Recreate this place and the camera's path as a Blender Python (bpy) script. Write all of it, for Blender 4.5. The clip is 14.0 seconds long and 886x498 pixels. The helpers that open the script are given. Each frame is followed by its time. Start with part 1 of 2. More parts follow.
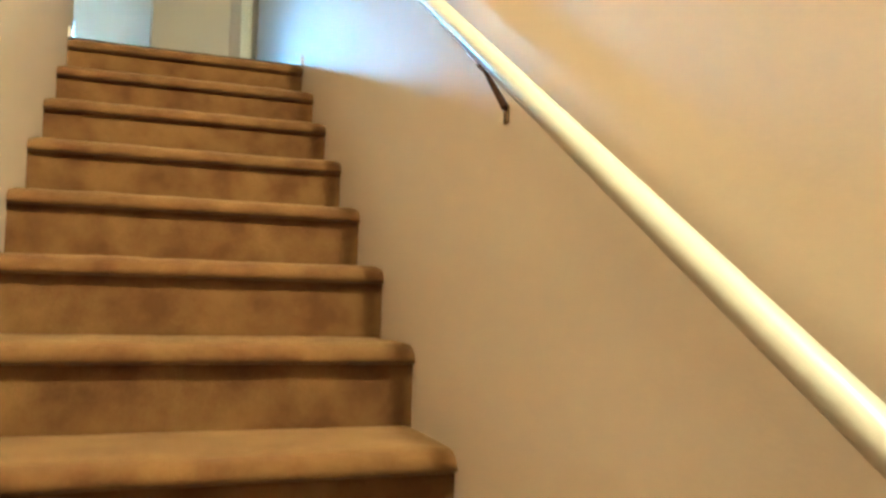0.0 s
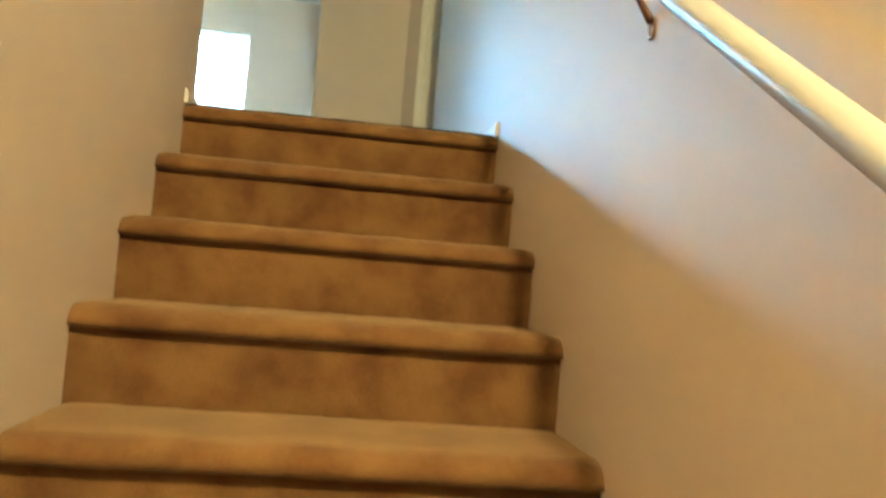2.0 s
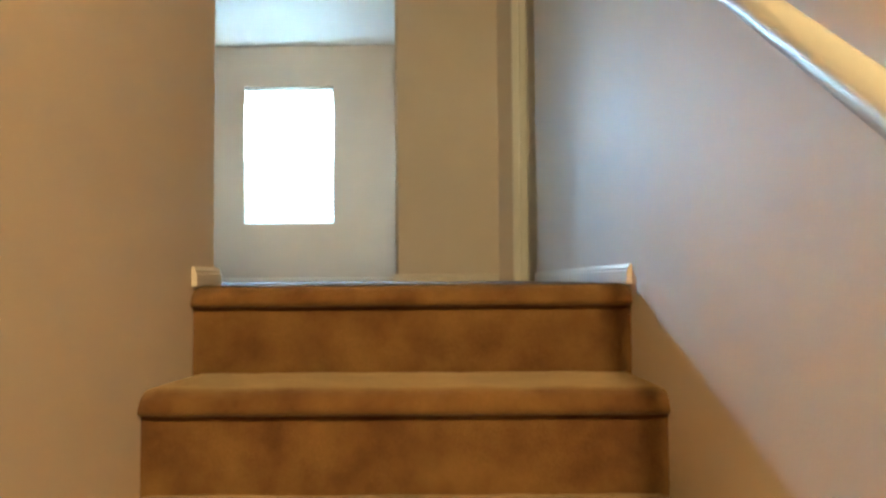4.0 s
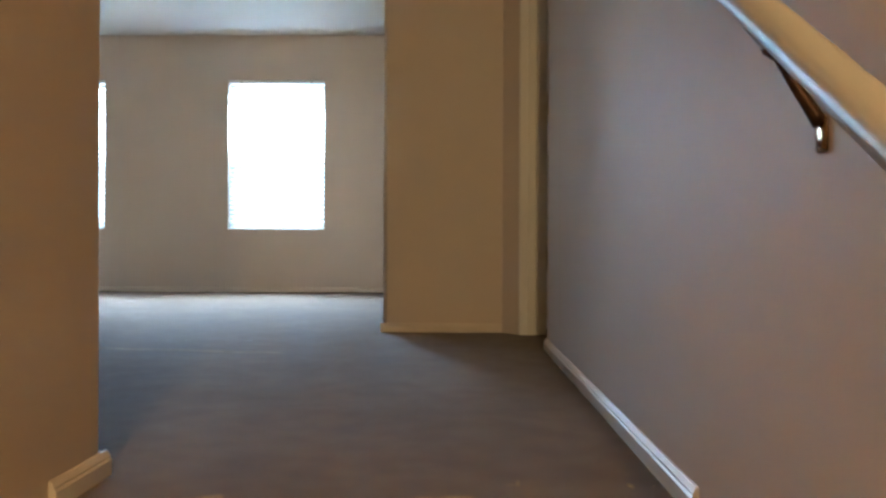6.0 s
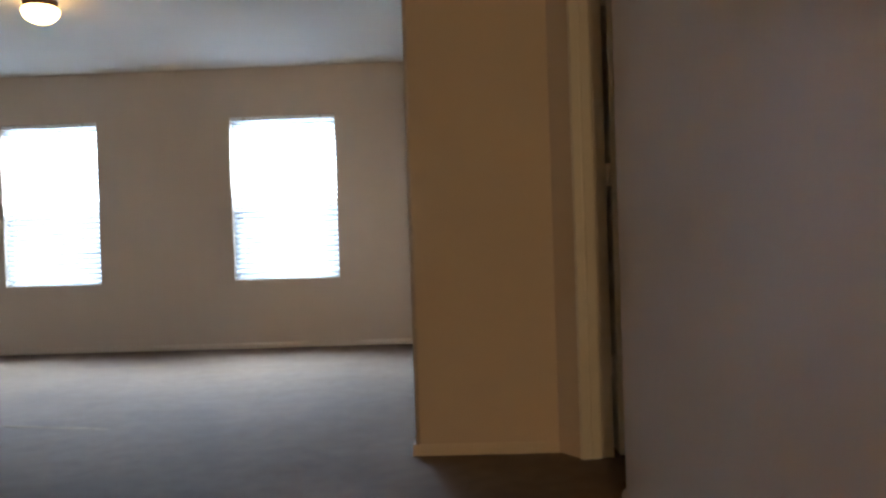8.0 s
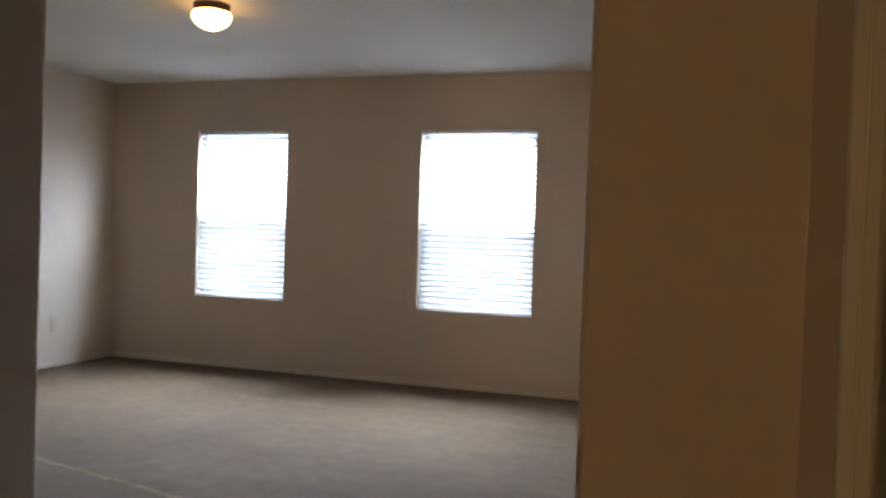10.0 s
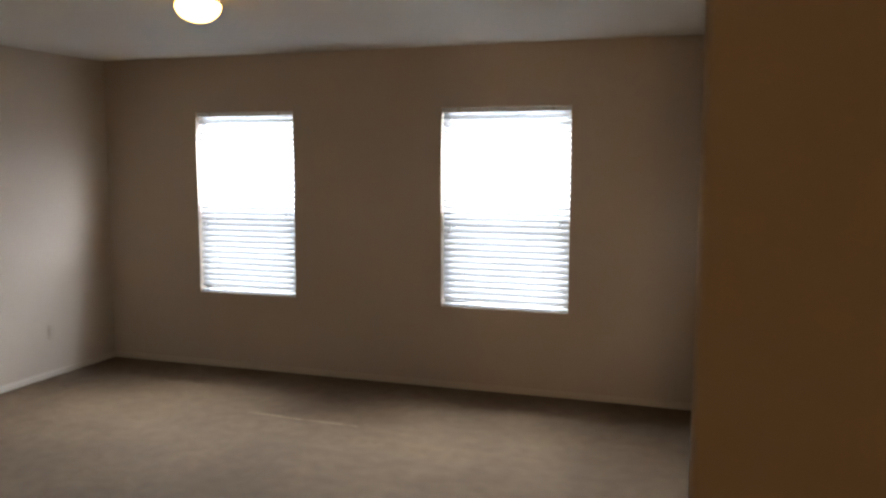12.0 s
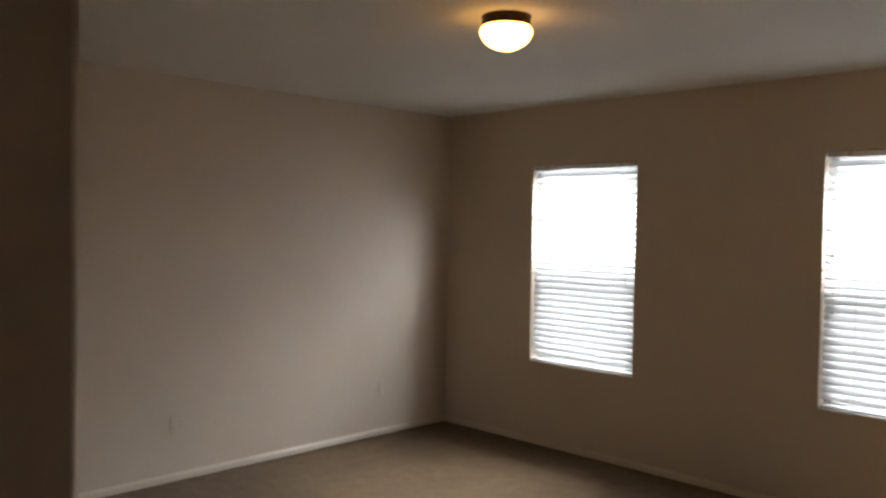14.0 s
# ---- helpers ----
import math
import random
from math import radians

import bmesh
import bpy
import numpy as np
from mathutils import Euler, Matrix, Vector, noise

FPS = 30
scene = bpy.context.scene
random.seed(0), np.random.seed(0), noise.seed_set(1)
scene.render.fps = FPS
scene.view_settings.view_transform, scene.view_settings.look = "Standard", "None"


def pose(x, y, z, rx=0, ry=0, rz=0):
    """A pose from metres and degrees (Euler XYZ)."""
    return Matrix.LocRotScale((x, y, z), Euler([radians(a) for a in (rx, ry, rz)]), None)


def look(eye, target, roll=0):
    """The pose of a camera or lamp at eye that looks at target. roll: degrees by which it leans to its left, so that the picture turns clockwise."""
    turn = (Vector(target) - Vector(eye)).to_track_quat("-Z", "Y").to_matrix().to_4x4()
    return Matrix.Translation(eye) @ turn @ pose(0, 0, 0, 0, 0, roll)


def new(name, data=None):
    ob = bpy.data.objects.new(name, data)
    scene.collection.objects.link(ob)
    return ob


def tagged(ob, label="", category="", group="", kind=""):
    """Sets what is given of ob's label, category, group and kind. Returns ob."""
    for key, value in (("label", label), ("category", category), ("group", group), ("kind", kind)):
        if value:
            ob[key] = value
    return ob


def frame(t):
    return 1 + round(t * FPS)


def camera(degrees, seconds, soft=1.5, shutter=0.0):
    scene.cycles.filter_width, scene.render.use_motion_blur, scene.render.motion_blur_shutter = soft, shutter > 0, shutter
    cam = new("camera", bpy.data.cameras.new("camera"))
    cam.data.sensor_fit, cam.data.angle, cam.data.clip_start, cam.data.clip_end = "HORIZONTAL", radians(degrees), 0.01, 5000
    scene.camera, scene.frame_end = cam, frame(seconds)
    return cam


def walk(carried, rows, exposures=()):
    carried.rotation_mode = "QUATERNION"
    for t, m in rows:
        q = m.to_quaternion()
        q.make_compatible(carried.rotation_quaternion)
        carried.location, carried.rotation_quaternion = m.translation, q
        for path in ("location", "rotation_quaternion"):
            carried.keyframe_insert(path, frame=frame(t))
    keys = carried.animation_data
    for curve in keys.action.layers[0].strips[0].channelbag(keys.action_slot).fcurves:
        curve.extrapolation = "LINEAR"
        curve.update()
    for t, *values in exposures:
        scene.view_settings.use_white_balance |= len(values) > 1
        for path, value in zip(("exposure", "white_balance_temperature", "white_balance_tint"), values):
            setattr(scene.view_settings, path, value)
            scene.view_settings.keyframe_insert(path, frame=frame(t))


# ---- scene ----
cam = camera(57.3, 14.0, soft=2.7, shutter=0.3)

# seconds, eye, target, roll
PATH = [
    (0, (0.403, -3.742, -1.052), (1.066, -1.858, -0.942), 1.6),
    (0.5, (0.516, -3.371, -0.934), (0.997, -1.438, -0.755), 2.2),
    (1, (0.512, -3.081, -0.792), (0.855, -1.112, -0.715), 2.1),
    (1.5, (0.532, -2.821, -0.687), (0.848, -0.847, -0.643), 2.8),
    (2, (0.509, -2.598, -0.485), (0.770, -0.617, -0.412), 4.7),
    (2.5, (0.505, -2.391, -0.362), (0.591, -0.394, -0.281), 3.0),
    (3, (0.546, -2.235, -0.241), (0.652, -0.238, -0.184), 1.8),
    (3.5, (0.615, -2.044, -0.116), (0.621, -0.045, -0.073), 0.4),
    (4, (0.6, -1.84, 0.011), (0.575, 0.158, 0.087), -0.4),
    (4.2, (0.606, -1.795, 0.068), (0.628, 0.204, 0.123), -0.7),
    (6.3, (0.646, -1.087, 0.478), (0.604, 0.913, 0.479), 0.1),
    (6.5, (0.67, -0.984, 0.53), (0.618, 1.015, 0.565), -0.7),
    (7, (0.636, -0.867, 0.657), (0.501, 1.127, 0.74), -3.5),
    (7.5, (0.574, -0.738, 0.808), (0.507, 1.26, 0.831), -2.4),
    (8, (0.527, -0.558, 0.88), (0.457, 1.44, 0.86), -1.9),
    (8.5, (0.528, -0.235, 0.897), (0.246, 1.744, 0.846), -0.3),
    (9, (0.506, -0.131, 1.053), (0.006, 1.805, 1.005), 0.6),
    (9.2, (0.618, 0.015, 1.044), (0.038, 1.929, 1.033), 0.4),
    (11.3, (0.366, 0.726, 1.582), (-0.233, 2.627, 1.412), 2.6),
    (11.5, (0.313, 0.793, 1.594), (-0.289, 2.69, 1.397), 2.0),
    (12, (0.302, 0.952, 1.637), (-0.327, 2.838, 1.423), 0.1),
    (12.5, (0.303, 1.158, 1.598), (-0.762, 2.845, 1.467), 2.3),
    (13, (0.286, 1.337, 1.561), (-0.935, 2.917, 1.445), 1.6),
    (13.5, (0.099, 1.601, 1.601), (-1.168, 3.147, 1.521), 2.2),
    (14, (0.128, 1.809, 1.576), (-1.284, 3.225, 1.517), 1.0),
]
# seconds, stops, kelvin, tint
EXPOSURE = [(0.0, 2.93, 3780, -20), (0.5, 2.95, 4000, -20), (1.0, 2.83, 4100, -24), (2.0, 2.7, 4250, -22), (3.0, 2.5, 4550, -16), (4.2, 2.2, 4750, -10), (6.3, 1.26, 5150, 3), (8.5, 0.68, 5550, 9), (11.3, 0.0, 6500, 14), (14.0, -0.35, 7400, 15)]
walk(cam, [(t, look(eye, target, roll)) for t, eye, target, roll in PATH], EXPOSURE)

# ---- measures of the place ----
W, RUN, RISE = 1.006, 0.309, 0.196      # stair width, tread, riser
H = 2.44                                # ceiling height upstairs
Y_WIN = 6.445                           # inner face of the window wall
X_LEFT, X_RIGHT = -4.445, 0.272         # side walls of the big room
Y_COL = 2.765                           # wall face beside the opening
Y_RW, Y_LW = 2.115, 0.203               # ends of the stair walls
X_JAMB, Y_JAMB = -1.254, 2.342          # corner of the hall's other wall
WIN_X = ((-3.580, -2.722), (-1.544, -0.622))
WIN_Z = (0.586, 2.018)
T = 0.115                               # wall thickness
STEPS = 15
Z_LOW = -STEPS * RISE                   # floor below
Y_LOW = -STEPS * RUN

# ---- world and lamps ----
world = bpy.data.worlds.new("sky")
scene.world = world
world.use_nodes = True
wn = world.node_tree.nodes
sky = wn.new("ShaderNodeTexSky")
sky.sky_type = "NISHITA"
sky.sun_disc = False
sky.sun_elevation, sky.sun_rotation = radians(48), radians(200)
world.node_tree.links.new(sky.outputs[0], wn["Background"].inputs[0])
wn["Background"].inputs[1].default_value = 0.12
sun_data = bpy.data.lights.new("sun", "SUN")
sun_data.energy, sun_data.angle, sun_data.color = 3.0, radians(0.5), (1.0, 0.95, 0.86)
sun = new("sun", sun_data)
sun.matrix_world = look((8, -14, 18), (0, 0, 0))

# sky seen level through the panes, and the brighter sky overhead that falls on sill, slats and floor
for x0, x1 in WIN_X:
    for yc, zc, h, watts, dip in ((0.85, 2.25, 1.20, 640.0, 70), (0.34, 1.70, 0.70, 6.4, 12), (0.30, 0.95, 0.72, 3.4, 10)):
        ld = bpy.data.lights.new("window_daylight", "AREA")
        ld.shape, ld.size, ld.size_y = "RECTANGLE", x1 - x0 + 0.30, h
        ld.energy, ld.color = watts, (0.71, 0.84, 1.0)
        lamp = new("window_daylight", ld)
        lamp.matrix_world = pose((x0 + x1) / 2, Y_WIN + yc, zc, -90 + dip, 0, 0)


# ---- materials ----
def mat(name, base, rough=0.6, metal=0.0, spec=None):
    m = bpy.data.materials.new(name)
    m.use_nodes = True
    b = m.node_tree.nodes["Principled BSDF"]
    b.inputs["Base Color"].default_value = (*base, 1)
    b.inputs["Roughness"].default_value = rough
    b.inputs["Metallic"].default_value = metal
    if spec is not None:
        b.inputs["Specular IOR Level"].default_value = spec
    return m


def node(m, kind, **values):
    n = m.node_tree.nodes.new(kind)
    for k, v in values.items():
        n.inputs[k].default_value = v
    return n


def join(m, a, b):
    m.node_tree.links.new(a, b)


def coords(m):
    return node(m, "ShaderNodeTexCoord").outputs["Object"]


def vary(m, base, dark, scale, low=0.35, high=0.65, detail=4.0):
    """Two-tone noise in the base colour."""
    n = node(m, "ShaderNodeTexNoise", Scale=scale, Detail=detail)
    join(m, coords(m), n.inputs["Vector"])
    r = m.node_tree.nodes.new("ShaderNodeValToRGB")
    r.color_ramp.elements[0].position, r.color_ramp.elements[1].position = low, high
    r.color_ramp.elements[0].color, r.color_ramp.elements[1].color = (*dark, 1), (*base, 1)
    join(m, n.outputs["Fac"], r.inputs[0])
    return r.outputs[0]


def mix(m, a, b, fac, mode="MIX"):
    n = m.node_tree.nodes.new("ShaderNodeMix")
    n.data_type, n.blend_type = "RGBA", mode
    n.inputs[0].default_value = fac
    join(m, a, n.inputs[6])
    join(m, b, n.inputs[7])
    return n.outputs[2]


def relief(m, layers, strength=0.3):
    """Bump from (scale, height in metres) noise layers."""
    b = m.node_tree.nodes["Principled BSDF"]
    last = None
    for scale, dist in layers:
        n = node(m, "ShaderNodeTexNoise", Scale=scale, Detail=3.0)
        join(m, coords(m), n.inputs["Vector"])
        bump = node(m, "ShaderNodeBump", Strength=strength, Distance=dist)
        join(m, n.outputs["Fac"], bump.inputs["Height"])
        if last:
            join(m, last, bump.inputs["Normal"])
        last = bump.outputs[0]
    join(m, last, b.inputs["Normal"])


def base_of(m):
    return m.node_tree.nodes["Principled BSDF"].inputs["Base Color"]


def paint(name, base, rough, grain=160, height=0.0012):
    m = mat(name, base, rough)
    dark = tuple(c * 0.93 for c in base)
    join(m, vary(m, base, dark, 0.9, 0.3, 0.7), base_of(m))
    relief(m, ((grain, height), (18, 0.0015)), 0.35)
    return m


M_WALL = paint("beige_wall_paint", (0.585, 0.484, 0.376), 0.62)
M_CEIL = paint("ceiling_paint", (0.70, 0.67, 0.61), 0.85, 90, 0.002)
M_TRIM = paint("white_trim_paint", (0.72, 0.67, 0.58), 0.32, 60, 0.0003)
M_BASE = paint("pale_baseboard_paint", (0.62, 0.53, 0.42), 0.4, 60, 0.0003)
M_RAIL = paint("cream_rail_paint", (0.42, 0.385, 0.320), 0.38, 40, 0.0003)
M_DOOR = paint("white_door_paint", (0.76, 0.72, 0.64), 0.4, 60, 0.0003)
M_SLAT = mat("white_blind_slat", (0.82, 0.82, 0.80), 0.45)
M_SLAT.node_tree.nodes["Principled BSDF"].inputs["Transmission Weight"].default_value = 0.0
slat_out = M_SLAT.node_tree.nodes["Material Output"].inputs[0]
thin = M_SLAT.node_tree.nodes.new("ShaderNodeBsdfTranslucent")
thin.inputs[0].default_value = (0.85, 0.86, 0.86, 1)
blend = M_SLAT.node_tree.nodes.new("ShaderNodeMixShader")
blend.inputs[0].default_value = 0.32
join(M_SLAT, M_SLAT.node_tree.nodes["Principled BSDF"].outputs[0], blend.inputs[1])
join(M_SLAT, thin.outputs[0], blend.inputs[2])
join(M_SLAT, blend.outputs[0], slat_out)
join(M_SLAT, vary(M_SLAT, (0.84, 0.84, 0.82), (0.78, 0.78, 0.76), 6.0), base_of(M_SLAT))
M_VINYL = mat("white_vinyl", (0.8, 0.8, 0.79), 0.35)
join(M_VINYL, vary(M_VINYL, (0.81, 0.81, 0.80), (0.75, 0.75, 0.74), 5.0), base_of(M_VINYL))
M_CORD = mat("blind_cord", (0.72, 0.71, 0.68), 0.8)
M_BRONZE = mat("oil_rubbed_bronze", (0.10, 0.055, 0.03), 0.38, 0.85)
join(M_BRONZE, vary(M_BRONZE, (0.13, 0.07, 0.04), (0.07, 0.04, 0.025), 40.0), base_of(M_BRONZE))
M_BRASS = mat("aged_brass", (0.36, 0.24, 0.11), 0.22, 0.95)
join(M_BRASS, vary(M_BRASS, (0.40, 0.27, 0.12), (0.22, 0.14, 0.06), 50.0), base_of(M_BRASS))
M_STEEL = mat("satin_steel", (0.62, 0.60, 0.56), 0.3, 0.95)
join(M_STEEL, vary(M_STEEL, (0.64, 0.62, 0.58), (0.5, 0.48, 0.45), 60.0), base_of(M_STEEL))
M_GLASS = mat("window_glass", (1, 1, 1), 0.02)
M_GLASS.node_tree.nodes["Principled BSDF"].inputs["Transmission Weight"].default_value = 1.0
M_GLASS.node_tree.nodes["Principled BSDF"].inputs["IOR"].default_value = 1.02

# carpet: cut pile, mottled where it is brushed
M_CARPET = mat("tan_cut_pile_carpet", (0.185, 0.110, 0.050), 0.95, 0.0, 0.15)
c1 = vary(M_CARPET, (0.130, 0.077, 0.034), (0.100, 0.056, 0.023), 11.0, 0.34, 0.66)
c2 = vary(M_CARPET, (1.0, 1.0, 1.0), (0.82, 0.81, 0.79), 420.0, 0.35, 0.62, 2.0)
c3 = vary(M_CARPET, (1.0, 1.0, 1.0), (0.66, 0.64, 0.61), 2.2, 0.36, 0.62, 5.0)
join(M_CARPET, mix(M_CARPET, mix(M_CARPET, c1, c2, 0.75, "MULTIPLY"), c3, 0.5, "MULTIPLY"), base_of(M_CARPET))
relief(M_CARPET, ((420, 0.003), (60, 0.0010)), 0.35)
M_CARPET.node_tree.nodes["Principled BSDF"].inputs["Sheen Weight"].default_value = 0.10
M_CARPET.node_tree.nodes["Principled BSDF"].inputs["Sheen Roughness"].default_value = 0.5

# the same carpet on the stairs, worn and brushed by feet
M_STAIR = mat("worn_stair_carpet", (0.19, 0.11, 0.045), 0.95, 0.0, 0.12)
d1 = vary(M_STAIR, (0.165, 0.084, 0.020), (0.092, 0.038, 0.009), 9.0, 0.34, 0.66)
d2 = vary(M_STAIR, (1.0, 1.0, 1.0), (0.76, 0.72, 0.66), 380.0, 0.35, 0.62, 2.0)
join(M_STAIR, mix(M_STAIR, d1, d2, 0.75, "MULTIPLY"), base_of(M_STAIR))
relief(M_STAIR, ((380, 0.004), (70, 0.003), (14, 0.003)), 0.5)
pile = M_STAIR.node_tree.nodes["Principled BSDF"]
pile.inputs["Sheen Weight"].default_value = 0.42
pile.inputs["Sheen Roughness"].default_value = 0.45
pile.inputs["Sheen Tint"].default_value = (1.0, 0.78, 0.42, 1)

# insect screen over the lower sash: dark mesh that lets most light by
M_SCREEN = bpy.data.materials.new("insect_screen")
M_SCREEN.use_nodes = True
nt = M_SCREEN.node_tree
nt.nodes.remove(nt.nodes["Principled BSDF"])
mx, tr, di = (nt.nodes.new(k) for k in ("ShaderNodeMixShader", "ShaderNodeBsdfTransparent", "ShaderNodeBsdfDiffuse"))
di.inputs[0].default_value = (0.12, 0.12, 0.12, 1)
mx.inputs[0].default_value = 0.35
nt.links.new(tr.outputs[0], mx.inputs[1])
nt.links.new(di.outputs[0], mx.inputs[2])
nt.links.new(mx.outputs[0], nt.nodes["Material Output"].inputs[0])


def glow(name, color, strength):
    m = mat(name, (0.9, 0.85, 0.75), 0.35)
    b = m.node_tree.nodes["Principled BSDF"]
    b.inputs["Emission Color"].default_value = (*color, 1)
    b.inputs["Emission Strength"].default_value = strength
    return m


M_DOME = glow("lit_frosted_glass", (1.0, 0.56, 0.17), 9.0)
# bowl of the unseen lamp added over the stairs
M_ADDED_DOME = glow("added_stair_lamp_glass", (1.0, 0.61, 0.25), 440.0)
M_GRASS = mat("lawn", (0.09, 0.11, 0.05), 0.9)
join(M_GRASS, vary(M_GRASS, (0.12, 0.13, 0.06), (0.06, 0.08, 0.03), 2.0), base_of(M_GRASS))


# ---- mesh helpers ----
def finish(bm, name, material, smooth=False):
    me = bpy.data.meshes.new(name)
    bmesh.ops.recalc_face_normals(bm, faces=bm.faces)
    bm.to_mesh(me)
    bm.free()
    me.materials.append(material)
    if smooth:
        for p in me.polygons:
            p.use_smooth = True
    return me


def box(x0, x1, y0, y1, z0, z1, bevel=0.0, seg=2, bm=None):
    own = bm is None
    bm = bmesh.new() if own else bm
    vs = [bm.verts.new((x, y, z)) for x in (x0, x1) for y in (y0, y1) for z in (z0, z1)]
    fs = [(0, 1, 3, 2), (4, 6, 7, 5), (0, 4, 5, 1), (2, 3, 7, 6), (0, 2, 6, 4), (1, 5, 7, 3)]
    faces = [bm.faces.new([vs[i] for i in f]) for f in fs]
    if bevel > 0:
        edges = list({e for f in faces for e in f.edges})
        bmesh.ops.bevel(bm, geom=edges, offset=bevel, segments=seg, profile=0.5, affect="EDGES")
    return bm


def part(name, bm, material, parent=None, label="", smooth=False):
    ob = new(name, finish(bm, name, material, smooth))
    if parent is not None:
        ob.parent = parent
    if label:
        tagged(ob, label)
    return ob


def empty(name, m=None):
    ob = new(name)
    if m is not None:
        ob.matrix_world = m
    return ob


def prism(profile, axis, a, b, bm=None):
    """A closed profile of (u, v) swept straight along an axis from a to b. axis x: (y, z); y: (x, z); z: (x, y)."""
    bm = bmesh.new() if bm is None else bm

    def at(u, v, s):
        return {"x": (s, u, v), "y": (u, s, v), "z": (u, v, s)}[axis]
    r0 = [bm.verts.new(at(u, v, a)) for u, v in profile]
    r1 = [bm.verts.new(at(u, v, b)) for u, v in profile]
    n = len(profile)
    for i in range(n):
        bm.faces.new((r0[i], r0[(i + 1) % n], r1[(i + 1) % n], r1[i]))
    bm.faces.new(r0)
    bm.faces.new(r1)
    return bm


def lathe(profile, n=48):
    """Turn (radius, z) points round the z axis."""
    bm = bmesh.new()
    rings = []
    for r, z in profile:
        if r < 1e-5:
            rings.append([bm.verts.new((0, 0, z))])
        else:
            rings.append([bm.verts.new((r * math.cos(2 * math.pi * i / n), r * math.sin(2 * math.pi * i / n), z)) for i in range(n)])
    for a, b in zip(rings, rings[1:]):
        for i in range(n):
            j = (i + 1) % n
            if len(a) == 1 and len(b) == 1:
                continue
            if len(a) == 1:
                bm.faces.new((a[0], b[i], b[j]))
            elif len(b) == 1:
                bm.faces.new((a[i], a[j], b[0]))
            else:
                bm.faces.new((a[i], a[j], b[j], b[i]))
    return bm


def tube(points, radius, n=12):
    """A round bar through points, capped."""
    bm = bmesh.new()
    pts = [Vector(p) for p in points]
    rings = []
    side = None
    for i, p in enumerate(pts):
        d = (pts[min(i + 1, len(pts) - 1)] - pts[max(i - 1, 0)]).normalized()
        ref = Vector((0, 0, 1)) if abs(d.z) < 0.9 else Vector((1, 0, 0))
        u = d.cross(ref).normalized() if side is None else (side - d * side.dot(d)).normalized()
        side = u
        v = d.cross(u)
        r = radius[i] if isinstance(radius, (list, tuple)) else radius
        rings.append([bm.verts.new(p + r * (math.cos(2 * math.pi * k / n) * u + math.sin(2 * math.pi * k / n) * v)) for k in range(n)])
    for a, b in zip(rings, rings[1:]):
        for k in range(n):
            bm.faces.new((a[k], a[(k + 1) % n], b[(k + 1) % n], b[k]))
    bm.faces.new(rings[0])
    bm.faces.new(rings[-1])
    return bm


def wall(name, x0, x1, y0, y1, z0=0.0, z1=H, label="beige painted drywall", rounded="", radius=0.020):
    """A drywall slab; rounded names the plan corners that are bullnosed: a (x0, y0), b (x1, y0), c (x1, y1), d (x0, y1)."""
    plan = []
    for key, cx, cy, sx, sy in (("a", x0, y0, 1, 1), ("b", x1, y0, -1, 1), ("c", x1, y1, -1, -1), ("d", x0, y1, 1, -1)):
        if key in rounded:
            start = {"a": 180, "b": 270, "c": 0, "d": 90}[key]
            for i in range(9):
                t = radians(start + 90 * i / 8)
                plan.append((cx + sx * radius + radius * math.cos(t), cy + sy * radius + radius * math.sin(t)))
        else:
            plan.append((cx, cy))
    bm = prism(plan, "z", z0, z1)
    ob = part(name, bm, M_WALL)
    for p in ob.data.polygons:
        p.use_smooth = abs(p.normal.z) < 0.5 and min(abs(p.normal.x), abs(p.normal.y)) > 0.02
    return tagged(ob, label, "wall", kind="structure")


# ---- floors and ceilings ----
def pile_height(x, y):
    """Small unevenness of the pile and the long low ripples of a loose carpet."""
    return 0.0025 * noise.noise((x * 7, y * 7, 0)) + 0.0035 * noise.noise((x * 0.9, y * 3.2, 5.0))


def carpet_sheet(name, x0, x1, y0, y1, z, label):
    """A carpet with a gently uneven pile surface."""
    nx, ny = int((x1 - x0) / 0.05) + 1, int((y1 - y0) / 0.05) + 1
    bm = bmesh.new()
    xs = [x0 + (x1 - x0) * i / nx for i in range(nx + 1)]
    ys = [y0 + (y1 - y0) * j / ny for j in range(ny + 1)]
    grid = [[bm.verts.new((x, y, z + pile_height(x, y))) for y in ys] for x in xs]
    for i in range(nx):
        for j in range(ny):
            bm.faces.new((grid[i][j], grid[i + 1][j], grid[i + 1][j + 1], grid[i][j + 1]))
    ob = part(name, bm, M_CARPET, smooth=True)
    return tagged(ob, label, "floor", kind="structure")


carpet_sheet("floor_room", X_LEFT, X_RIGHT, Y_JAMB, Y_WIN, 0.0, "tan cut-pile carpet of the empty upstairs room")
carpet_sheet("floor_hall", X_JAMB, W + T, 0.03, Y_JAMB, 0.0, "tan cut-pile carpet on the upstairs landing")
carpet_sheet("floor_passage", X_RIGHT, 2.6, Y_JAMB, Y_COL + 0.05, 0.0, "tan carpet in the side passage")
carpet_sheet("floor_side", W + T, 2.6, Y_RW - 0.02, Y_JAMB, 0.0, "tan carpet in the side passage")
tagged(part("floor_slab", box(X_LEFT - T, 2.7, 0.06, Y_WIN + T, -0.30, -0.012), M_CEIL), "plain storey slab", "floor", kind="structure")
carpet_sheet("floor_lower", -2.2, W, Y_LOW - 3.4, Y_LOW + 0.06, Z_LOW, "tan carpet of the lower hall")
tagged(part("ceiling_upper", box(X_LEFT - T, 2.7, Y_LOW - 3.5, Y_WIN + T, H, H + 0.12), M_CEIL), "matt off-white textured ceiling", "ceiling", kind="structure")

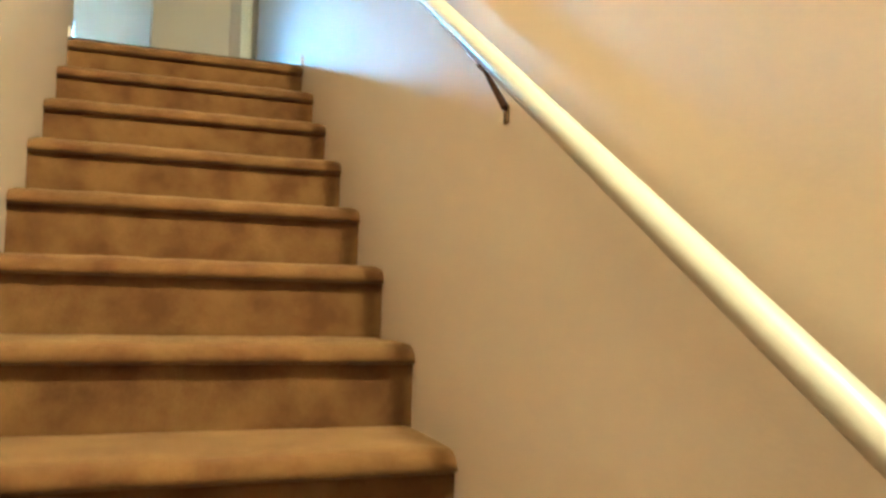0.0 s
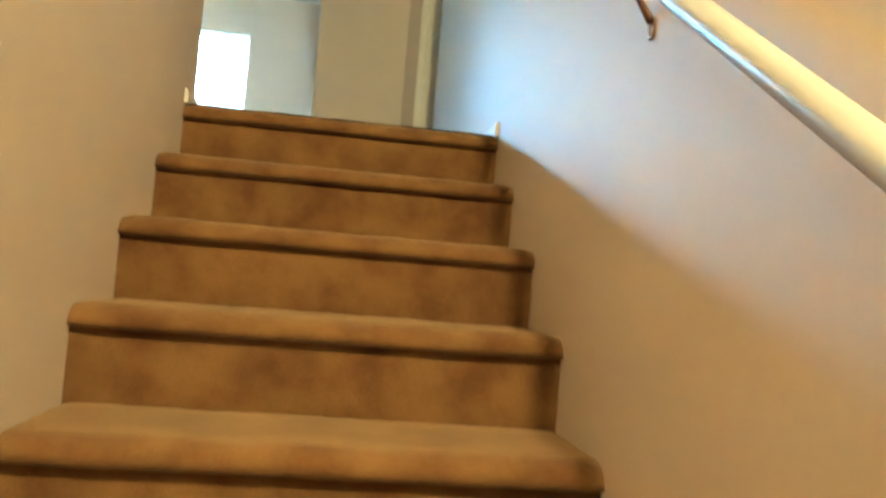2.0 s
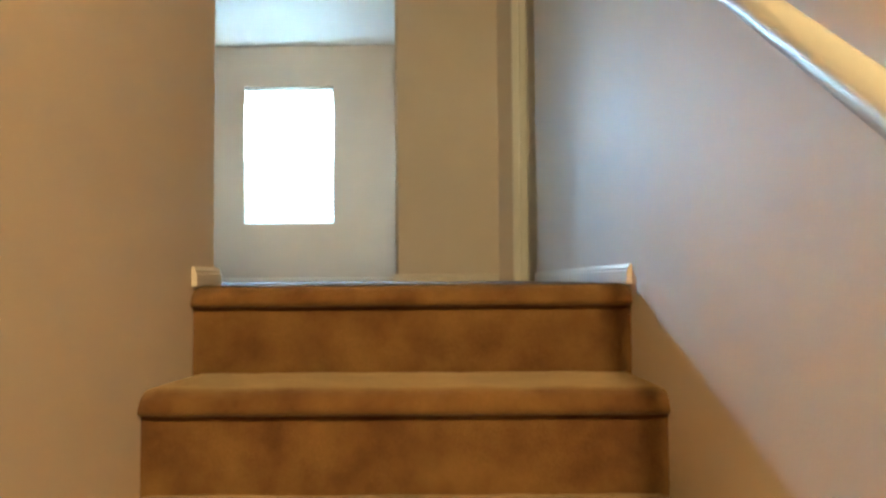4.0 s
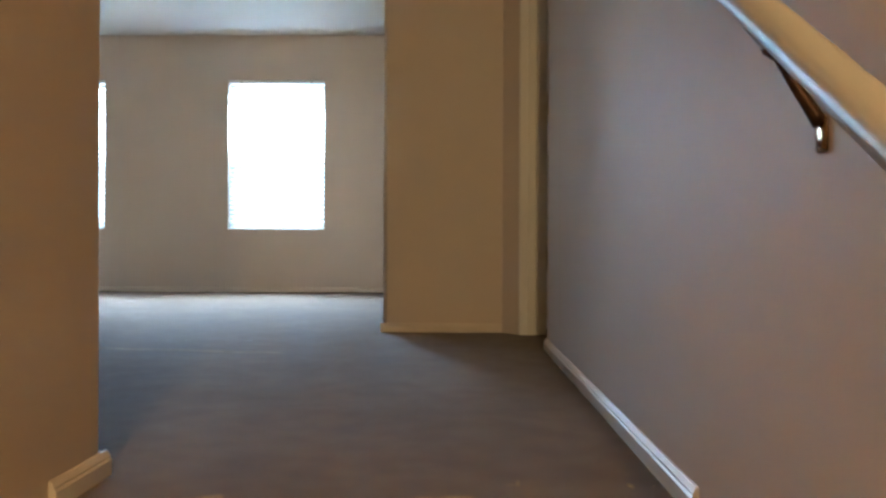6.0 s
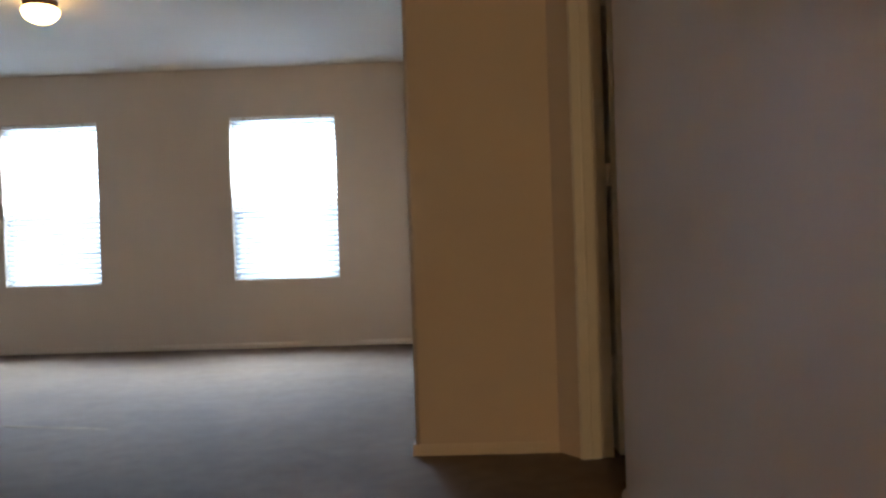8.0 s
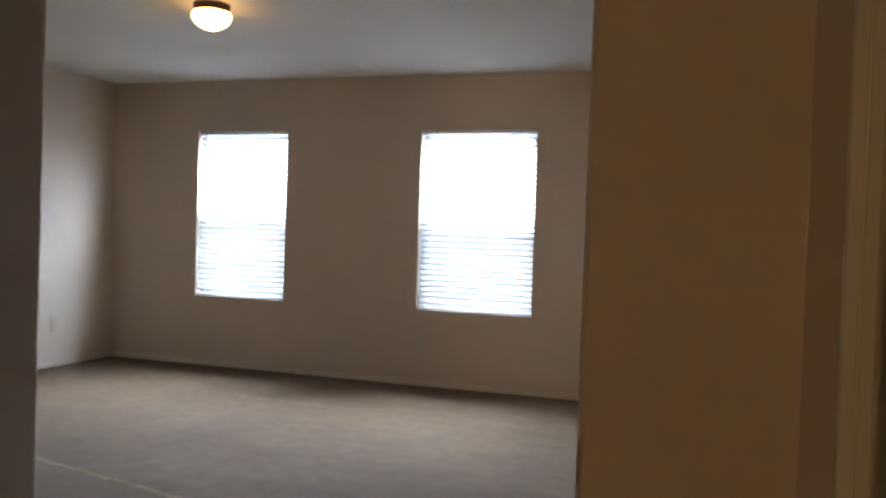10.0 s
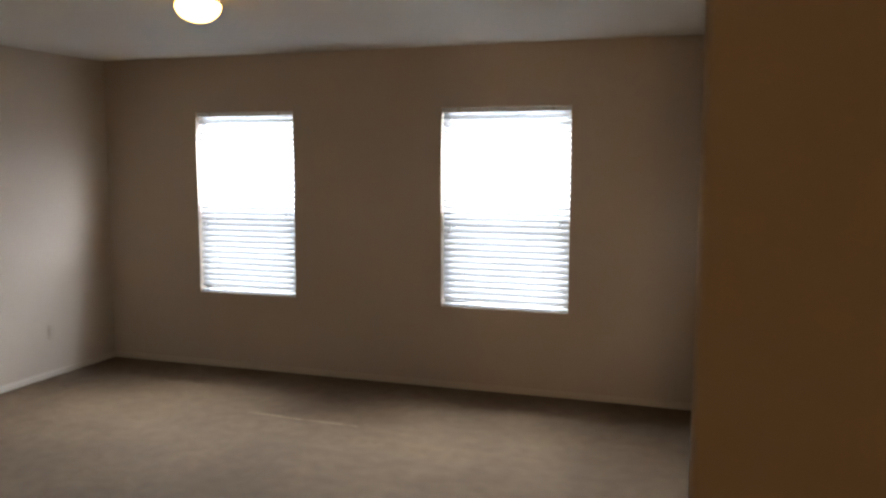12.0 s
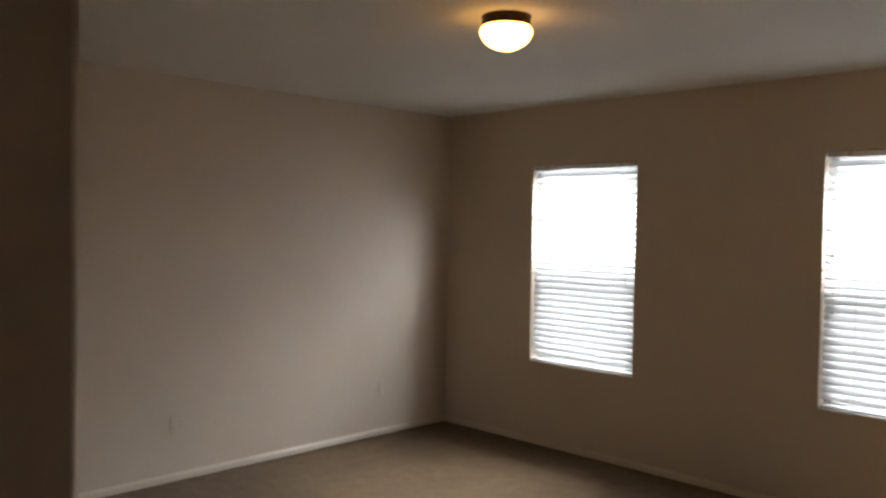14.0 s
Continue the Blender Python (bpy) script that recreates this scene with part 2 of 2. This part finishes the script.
# ---- walls ----
wall("wall_stair_right", W, W + T, Y_LOW - 3.4, Y_RW, Z_LOW, H, "beige painted wall beside the stairs", "cd")
wall("wall_stair_left", -T, 0.0, Y_LOW, Y_LW, Z_LOW, H, "beige painted wall beside the stairs", "cd")
# unseen wall, added to stop skylight leaking in below the stairs
wall("light_stop_under_landing", 0.0, W, 0.065, 0.065 + T, Z_LOW, -0.302)
wall("wall_hall_back", X_JAMB - T, -T - 0.003, 0.05, 0.05 + T)
wall("wall_hall_left", X_JAMB - T, X_JAMB, 0.05 + T, Y_JAMB, label="beige painted wall ending at the open room", rounded="c")
wall("wall_room_back", X_LEFT - T, X_JAMB - T, Y_JAMB - T, Y_JAMB)
wall("wall_room_left", X_LEFT - T, X_LEFT, Y_JAMB, Y_WIN)
wall("wall_room_right", X_RIGHT, X_RIGHT + T, Y_COL + T, Y_WIN)
X_TURN, Y_FRAME = 0.860, 2.652
wall("wall_column", X_RIGHT, X_TURN, Y_COL, Y_COL + T, label="beige painted wall stub beside the room opening", rounded="a")
# canted piece that brings the wall forward to the door frame
tagged(part("wall_cant", prism([(X_TURN, Y_COL), (0.933, Y_FRAME + 0.012), (0.933, Y_COL + T), (X_TURN, Y_COL + T)], "z", 0, H), M_WALL),
       "beige painted wall return beside the door frame", "wall", kind="structure")
wall("wall_side_far", 1.95, 2.6, Y_FRAME + 0.012, Y_FRAME + 0.012 + T)
wall("wall_side_head", 0.936, 1.95, Y_FRAME + 0.012, Y_FRAME + 0.012 + T, 2.06, H)
wall("wall_side_end", 2.6, 2.6 + T, Y_RW - T, 4.6)
wall("wall_side_near", W + T + 0.003, 2.6, Y_RW - T, Y_RW - 0.02)
wall("wall_beyond", X_RIGHT + T, 2.6, 4.6, 4.6 + T)
carpet_sheet("floor_beyond", X_RIGHT + T, 2.6, Y_COL + 0.05, 4.6, 0.0, "tan carpet in the dark side room")
# window wall, pierced twice
(a0, a1), (b0, b1) = WIN_X
z0, z1 = WIN_Z
bm = bmesh.new()
for x0, x1, u0, u1 in ((X_LEFT - T, a0, 0, H), (a1, b0, 0, H), (b1, X_RIGHT + T, 0, H), (a0, a1, 0, z0), (b0, b1, 0, z0), (a0, a1, z1, H), (b0, b1, z1, H)):
    box(x0, x1, Y_WIN, Y_WIN + 0.16, u0, u1, bm=bm)
tagged(part("wall_window", bm, M_WALL), "beige painted wall with two window openings", "wall", kind="structure")

# unseen lower hall behind the stairs, plain walls added to close it
wall("wall_lower_left", -2.2 - T, -2.2, Y_LOW - 3.4, Y_LOW, Z_LOW, H)
wall("wall_lower_side", -2.2, -T, Y_LOW, Y_LOW + T, Z_LOW, H)
wall("wall_lower_end", -2.2 - T, W + T, Y_LOW - 3.4 - T, Y_LOW - 3.4, Z_LOW, H)


# ---- carpeted stairs ----
def carpet_step(k, parent):
    """One tread with its padded nosing and the riser under it."""
    y, z, nx = -k * RUN, -k * RISE, 46
    prof = [(y + RUN + 0.05, z - 0.004), (y + 0.12, z - 0.001), (y + 0.062, z)]
    for i in range(7):
        a = math.pi / 2 * i / 6
        prof.append((y + 0.046 - 0.046 * math.sin(a) ** 1.1, z - 0.041 * (1 - math.cos(a))))
    prof += [(y + 0.004, z - 0.046), (y + 0.012, z - 0.050)]
    prof += [(y + 0.026, z - 0.051), (y + 0.024, z - 0.06), (y + 0.023, z - 0.12), (y + 0.022, z - RISE - 0.025)]
    bm = bmesh.new()
    rows = []
    for j in range(nx + 1):
        x = W * j / nx
        edge = min(j, nx - j) / nx
        row = []
        for i, (py, pz) in enumerate(prof):
            n1 = noise.noise((x * 9, py * 9 + k, pz * 9))
            n2 = noise.noise((x * 40, py * 30, pz * 40 + k))
            amp = 0.0025 * n1 + 0.0012 * n2
            tuck = 0.005 if edge == 0 else 0.0
            row.append(bm.verts.new((x, py + (amp + tuck if 2 < i < 12 else amp * 0.6), pz + (amp - tuck if i < 9 else 0))))
        rows.append(row)
    for p, q in zip(rows, rows[1:]):
        for i in range(len(prof) - 1):
            bm.faces.new((p[i], p[i + 1], q[i + 1], q[i]))
    ob = part("step", bm, M_STAIR, parent, smooth=True)
    return ob


stairs = tagged(empty("staircase"), "straight flight of stairs in tan cut-pile carpet", "stairs", kind="structure")
for k in range(STEPS):
    carpet_step(k, stairs)


# ---- baseboards ----
def board_profile(h=0.046, d=0.012):
    return [(0, 0), (d, 0), (d, h * 0.62), (d * 0.72, h * 0.70), (d * 0.80, h * 0.78), (d * 0.45, h * 0.92), (d * 0.25, h), (0, h)]


def baseboard(x0, y0, x1, y1, side):
    """Along a wall from (x0, y0) to (x1, y1); side: +1 or -1, the way it stands off the wall."""
    if abs(x1 - x0) > abs(y1 - y0):
        bm = prism([(y0 + side * u, v) for u, v in board_profile()], "x", x0, x1)
    else:
        bm = prism([(x0 + side * u, v) for u, v in board_profile()], "y", y0, y1)
    return tagged(part("baseboard", bm, M_BASE), "narrow cream moulded baseboard at the foot of the wall", "baseboard", kind="structure")


baseboard(W, 0.012, W, Y_RW, -1)
baseboard(0, 0.012, 0, Y_LW + 0.013, 1)
baseboard(-T, Y_LW, 0, Y_LW, 1)
baseboard(X_LEFT, Y_JAMB, X_JAMB - T, Y_JAMB, 1)
baseboard(X_RIGHT - 0.012, Y_COL, X_TURN, Y_COL, -1)
baseboard(X_RIGHT, Y_COL, X_RIGHT, Y_WIN, -1)
baseboard(X_LEFT, Y_WIN, X_RIGHT, Y_WIN, -1)
baseboard(X_LEFT, Y_JAMB, X_LEFT, Y_WIN, 1)
baseboard(W, Y_RW, W + T, Y_RW, 1)


# ---- door frame and ajar door beside the landing ----
def casing_leg(x0, x1, y, z1):
    """Moulded casing: two flat bands with a groove between."""
    w = x1 - x0
    prof = [(x0, y + 0.012), (x0, y - 0.004), (x0 + 0.006, y - 0.012), (x0 + w * 0.42, y - 0.010), (x0 + w * 0.46, y - 0.003),
            (x0 + w * 0.52, y - 0.003), (x0 + w * 0.56, y - 0.009), (x1 - 0.006, y - 0.006), (x1, y - 0.001), (x1, y + 0.012)]
    return prism(prof, "z", 0.0, z1)


door_frame = tagged(empty("door_frame"), "white moulded door casing and jamb", "door frame", kind="structure")
part("casing", casing_leg(0.933, 1.015, Y_FRAME, 2.10), M_TRIM, door_frame)
part("casing", casing_leg(1.885, 1.967, Y_FRAME, 2.10), M_TRIM, door_frame)
part("casing_head", box(1.016, 1.884, Y_FRAME - 0.011, Y_FRAME + 0.012, 2.03, 2.10, 0.004), M_TRIM, door_frame)
part("jamb", box(1.017, 1.066, Y_FRAME + 0.013, Y_FRAME + T + 0.014, 0, 2.05, 0.003), M_TRIM, door_frame)
part("jamb", box(1.848, 1.884, Y_FRAME + 0.013, Y_FRAME + T + 0.014, 0, 2.05, 0.003), M_TRIM, door_frame)
door = tagged(empty("door_1"), "white panel door standing open on brass hinges", "door", kind="structure")
part("leaf", box(1.086, 1.148, Y_FRAME + 0.004, Y_FRAME + 0.80, 0.012, 2.03, 0.003), M_DOOR, door)
for hz in (0.36, 1.12, 1.83):
    h = part("hinge", box(1.0665, 1.0855, Y_FRAME + 0.022, Y_FRAME + 0.026, hz - 0.045, hz + 0.045, 0.001, 1), M_STEEL, door, "satin metal hinge")
    part("knuckle", tube([(1.076, Y_FRAME + 0.019, hz - 0.045), (1.076, Y_FRAME + 0.019, hz + 0.045)], 0.006), M_STEEL, h)


# ---- windows with blinds ----
def window(name, x0, x1):
    z0, z1 = WIN_Z
    y0 = Y_WIN + 0.085
    w = tagged(empty(name, pose((x0 + x1) / 2, Y_WIN, z0)), "white vinyl single-hung window with bright daylight outside", "window", kind="structure")
    inv = w.matrix_world.inverted()

    def put(n, bm, m, parent=w, label="", smooth=False):
        bm.transform(inv)
        return part(n, bm, m, parent, label, smooth)
    f = 0.045
    bm = bmesh.new()
    for a, b, c, d in ((x0, x0 + f, z0, z1), (x1 - f, x1, z0, z1), (x0 + f, x1 - f, z0, z0 + f), (x0 + f, x1 - f, z1 - f, z1)):
        box(a, b, y0, y0 + 0.07, c, d, 0.004, 1, bm)
    put("window_frame", bm, M_VINYL)
    zm = z0 + 0.535 * (z1 - z0)
    put("meeting_rail", box(x0 + f, x1 - f, y0 + 0.01, y0 + 0.055, zm - 0.010, zm + 0.010, 0.003, 1), M_VINYL)
    bm = bmesh.new()
    for a, b, c, d in ((x0 + f, x0 + f + 0.03, z0 + f, zm - 0.022), (x1 - f - 0.03, x1 - f, z0 + f, zm - 0.022), (x0 + f + 0.03, x1 - f - 0.03, z0 + f, z0 + f + 0.035)):
        box(a, b, y0 + 0.012, y0 + 0.04, c, d, 0.003, 1, bm)
    put("lower_sash", bm, M_VINYL)
    for c, d in ((z0 + f, zm - 0.022), (zm + 0.022, z1 - f)):
        g = put("pane", box(x0 + f, x1 - f, y0 + 0.026, y0 + 0.030, c, d), M_GLASS)
        g.visible_shadow = False
    put("insect_screen", box(x0 + f, x1 - f, y0 + 0.058, y0 + 0.059, z0 + f, zm), M_SCREEN)
    put("window_sill", box(x0, x1, Y_WIN + 0.001, y0, z0 - 0.004, z0 + 0.010, 0.003, 1), M_WALL)
    return w


def blind(x0, x1):
    z0, z1 = WIN_Z
    yb = Y_WIN + 0.036
    b = tagged(empty("window_blind", pose((x0 + x1) / 2, yb, z1)), "white slatted blind lowered with open slats in the window", "blind", "blinds in the windows")
    wd = (x1 - x0) - 0.012
    head = part("headrail", box(-wd / 2, wd / 2, -0.026, 0.026, -0.036, -0.004, 0.003, 1), M_VINYL, b)
    for sx in (-1, 1):
        part("bracket", box(sx * (wd / 2 - 0.12) - 0.012, sx * (wd / 2 - 0.12) + 0.012, -0.030, -0.026, -0.03, -0.008, 0.001, 1), M_STEEL, head, "small metal clip")
    depth, thick = 0.050, 0.003
    pitch = 0.0443
    prof = []
    n = 6
    for i in range(n + 1):
        u = -depth / 2 + depth * i / n
        prof.append((u, 0.0022 * (1 - (2 * u / depth) ** 2) + thick / 2))
    for i in range(n, -1, -1):
        u = -depth / 2 + depth * i / n
        prof.append((u, 0.0022 * (1 - (2 * u / depth) ** 2) - thick / 2))
    me = finish(prism(prof, "x", -wd / 2, wd / 2), "slat", M_SLAT)
    count = int((z1 - z0 - 0.045 - 0.035) / pitch)
    for i in range(count):
        s = new("slat", me)
        s.parent = b
        zz = -0.068 - i * pitch
        s.matrix_basis = pose(random.uniform(-0.001, 0.001), 0, zz, 45 + random.uniform(-1.5, 1.5), random.uniform(-0.12, 0.12), 0)
    zb = -(z1 - z0) + 0.022
    part("bottom_rail", box(-wd / 2, wd / 2, -0.025, 0.025, zb - 0.010, zb + 0.010, 0.004, 2), M_SLAT, b)
    for sx in (-0.5, 0.5):
        for sy in (-0.0275, 0.0275):
            part("ladder_cord", tube([(sx * wd * 0.62, sy, -0.045), (sx * wd * 0.62, sy, zb)], 0.0010, 6), M_CORD, b)
    # tilt cords with small tassels
    for sx, lz in ((-wd / 2 + 0.045, -0.55), (-wd / 2 + 0.055, -0.86), (wd / 2 - 0.06, -0.78)):
        part("pull_cord", tube([(sx, -0.034, -0.04), (sx, -0.034, lz)], 0.0011, 6), M_CORD, b)
        t = lathe([(0, 0.0), (0.004, -0.002), (0.007, -0.020), (0.008, -0.030), (0.0, -0.034)], 12)
        t.transform(pose(sx, -0.034, lz))
        part("tassel", t, M_CORD, b, smooth=True)
    return b


for i, (x0, x1) in enumerate(WIN_X):
    window("window_%d" % (i + 1), x0, x1)
    blind(x0, x1)


# ---- ceiling lights ----
def ceiling_light(x, y, z, dome_material, label):
    c = tagged(empty("ceiling_light", pose(x, y, z)), label, "ceiling light")
    part("base", lathe([(0, 0), (0.101, 0), (0.104, -0.005), (0.099, -0.014), (0.101, -0.034), (0.097, -0.042), (0.091, -0.045), (0, -0.045)]), M_BRONZE, c, "dark bronze metal ring", True)
    prof = [(0.093, -0.040), (0.101, -0.044), (0.108, -0.054), (0.110, -0.066), (0.106, -0.080), (0.098, -0.097), (0.083, -0.113),
            (0.060, -0.127), (0.033, -0.137), (0.013, -0.141), (0.0, -0.142)]
    part("glass_dome", lathe(prof), dome_material, c, "lit frosted glass bowl", True)
    return c


ceiling_light(-2.08, 4.37, H, M_DOME, "flush ceiling light with bronze ring and lit frosted bowl")
# out of view, added to give stairwell and landing their warm light
ceiling_light(0.84, -3.70, H, M_ADDED_DOME, "added unseen ceiling light with warm lit bowl above the stairs")


# ---- handrail ----
RAIL_X, RAIL_UP = 0.9475, 0.9055
rail = tagged(empty("handrail", pose(W, 0, 0)), "cream painted wooden handrail on the stair wall", "handrail")


def rail_bar(y0, y1):
    """Rounded rail with a flattened underside, swept up the slope."""
    bm = bmesh.new()
    slope = math.atan2(RISE, RUN)
    prof = []
    n = 28
    for i in range(n):
        a = 2 * math.pi * i / n
        u, v = 0.0208 * math.cos(a), 0.0208 * math.sin(a)
        prof.append((u, max(v, -0.0165)))
    rings = []
    stations = [(y0, 0.55), (y0 + 0.006, 0.86), (y0 + 0.016, 1.0)] + [(y0 + (y1 - y0) * i / 20, 1.0) for i in range(1, 20)]
    for y, s in stations:
        z = y * RISE / RUN + RAIL_UP
        rings.append([bm.verts.new((RAIL_X - W + u * s, y - v * s * math.sin(slope), z + v * s * math.cos(slope))) for u, v in prof])
    for a, b in zip(rings, rings[1:]):
        for i in range(n):
            bm.faces.new((a[i], a[(i + 1) % n], b[(i + 1) % n], b[i]))
    # mitred end, and the short return into the wall
    def mitre(target, x_end=None):
        z = y1 * RISE / RUN + RAIL_UP
        return [target.verts.new((RAIL_X - W + u if x_end is None else x_end, y1 - u * math.cos(slope) - v * math.sin(slope),
                                  z - u * math.sin(slope) + v * math.cos(slope))) for u, v in prof]

    last = mitre(bm)
    back = bmesh.new()
    near, far = mitre(back), mitre(back, 0.0)
    for target, a, b in ((bm, rings[-1], last), (back, near, far)):
        for i in range(n):
            target.faces.new((a[i], a[(i + 1) % n], b[(i + 1) % n], b[i]))
    bm.faces.new(rings[0])
    return bm, back


rail_mesh, return_mesh = rail_bar(-4.75, 0.02)
part("rail", rail_mesh, M_RAIL, rail, smooth=True)
part("rail_return", return_mesh, M_RAIL, rail, smooth=True)


def rail_bracket(y):
    """Oblong plate screwed to the wall, a bent arm, and the saddle under the rail."""
    z = y * RISE / RUN + RAIL_UP
    rx = RAIL_X - W
    zb = z - 0.118
    b = part("bracket", tube([(-0.004, y, zb + 0.012), (-0.010, y, zb + 0.020), (rx + 0.012, y + 0.002, z - 0.040), (rx + 0.002, y + 0.003, z - 0.032), (rx, y + 0.004, z - 0.018)],
                             [0.0085, 0.0075, 0.0045, 0.006, 0.008]), M_BRONZE, rail, "dark bronze straight arm", True)
    plate = box(-0.005, 0.0, -0.010, 0.010, -0.018, 0.018, 0.0045, 3)
    plate.transform(pose(0, y, zb))
    p = part("wall_plate", plate, M_BRASS, b, "shiny brass oblong wall plate", True)
    for dz in (-0.009,):
        screw = lathe([(0, 0.0026), (0.003, 0.002), (0.0042, 0.0), (0, 0.0)], 14)
        screw.transform(pose(-0.005, y, zb + dz, 0, -90, 0))
        part("screw", screw, M_BRONZE, p, "", True)
    tilt = math.degrees(math.atan2(RISE, RUN))
    clip = box(rx - 0.012, rx + 0.012, -0.032, 0.032, -0.0018, 0.0018, 0.0012, 1)
    clip.transform(pose(0, y + 0.003 + 0.0185 * math.sin(radians(tilt)), z - 0.0185 * math.cos(radians(tilt)), tilt, 0, 0))
    part("saddle", clip, M_STEEL, b, "bright metal saddle strip", True)


for y in (-2.370, -1.300, -0.410, -3.44):
    rail_bracket(y)

# ---- wall outlets ----
M_SLOT = mat("outlet_slot", (0.22, 0.17, 0.12), 0.7)


def wall_outlet(y, z):
    """Double socket on the room's side wall."""
    o = tagged(empty("wall_outlet", pose(X_LEFT, y, z)), "beige double electrical outlet low on the wall", "outlet")
    part("cover_plate", box(0.0, 0.006, -0.036, 0.036, -0.058, 0.058, 0.003, 2), M_WALL, o)
    for dz in (-0.021, 0.021):
        face = part("socket", box(0.0055, 0.0085, -0.017, 0.017, dz - 0.014, dz + 0.014, 0.004, 2), M_BASE, o)
        for dy in (-0.006, 0.006):
            part("slot", box(0.0082, 0.0089, dy - 0.0012, dy + 0.0012, dz - 0.002, dz + 0.004), M_SLOT, face)
    return o


for oy in (4.13, 5.77):
    wall_outlet(oy, 0.345)

# ---- carpet seams ----
# paler than the carpet: the sheen along the ridge is painted in
M_SEAM = mat("sheen_toned_carpet_seam", (0.46, 0.38, 0.29), 0.95, 0.0, 0.15)
join(M_SEAM, vary(M_SEAM, (0.255, 0.185, 0.120), (0.165, 0.108, 0.060), 14.0), base_of(M_SEAM))
relief(M_SEAM, ((420, 0.004), (60, 0.0015)), 0.5)


def carpet_seam(x0, y0, x1, y1, width=0.075, height=0.0025):
    """A low ridge where two widths of carpet meet, fading out at its ends."""
    bm = bmesh.new()
    n = 60
    rows = []
    d = Vector((x1 - x0, y1 - y0, 0)).normalized()
    side = Vector((-d.y, d.x, 0))
    for i in range(n + 1):
        t = i / n
        fade = min(1, 6 * t, 6 * (1 - t))
        c = Vector((x0 + (x1 - x0) * t, y0 + (y1 - y0) * t, 0)) + side * 0.012 * noise.noise((t * 7, x0, 1))
        hgt = height * fade * (0.75 + 0.5 * noise.noise((t * 25, y0, 3)))
        wid = width * (0.8 + 0.4 * noise.noise((t * 12, y0, 9)))
        rows.append([bm.verts.new(c + side * u * wid + Vector((0, 0, pile_height(c.x, c.y) - 0.004 + (0.0048 + hgt) * k))) for u, k in ((-0.5, 0), (-0.25, 0.8), (0, 1), (0.25, 0.8), (0.5, 0))])
    for a, b in zip(rows, rows[1:]):
        for i in range(4):
            bm.faces.new((a[i], a[i + 1], b[i + 1], b[i]))
    ob = part("carpet_seam", bm, M_SEAM, smooth=True)
    return tagged(ob, "slightly raised seam in the tan carpet, its sheen painted lighter", "carpet seam", kind="structure")


carpet_seam(-2.80, 3.72, -1.30, 3.40)
carpet_seam(-1.20, 2.12, -0.05, 1.95)
carpet_seam(-2.55, 5.46, -1.75, 5.43, 0.05, 0.001)

# ---- outside ----
tagged(part("ground", box(-60, 60, Y_WIN + 0.2, 140, Z_LOW - 0.4, Z_LOW - 0.2), M_GRASS), "dry lawn outside the windows", "ground", kind="structure")
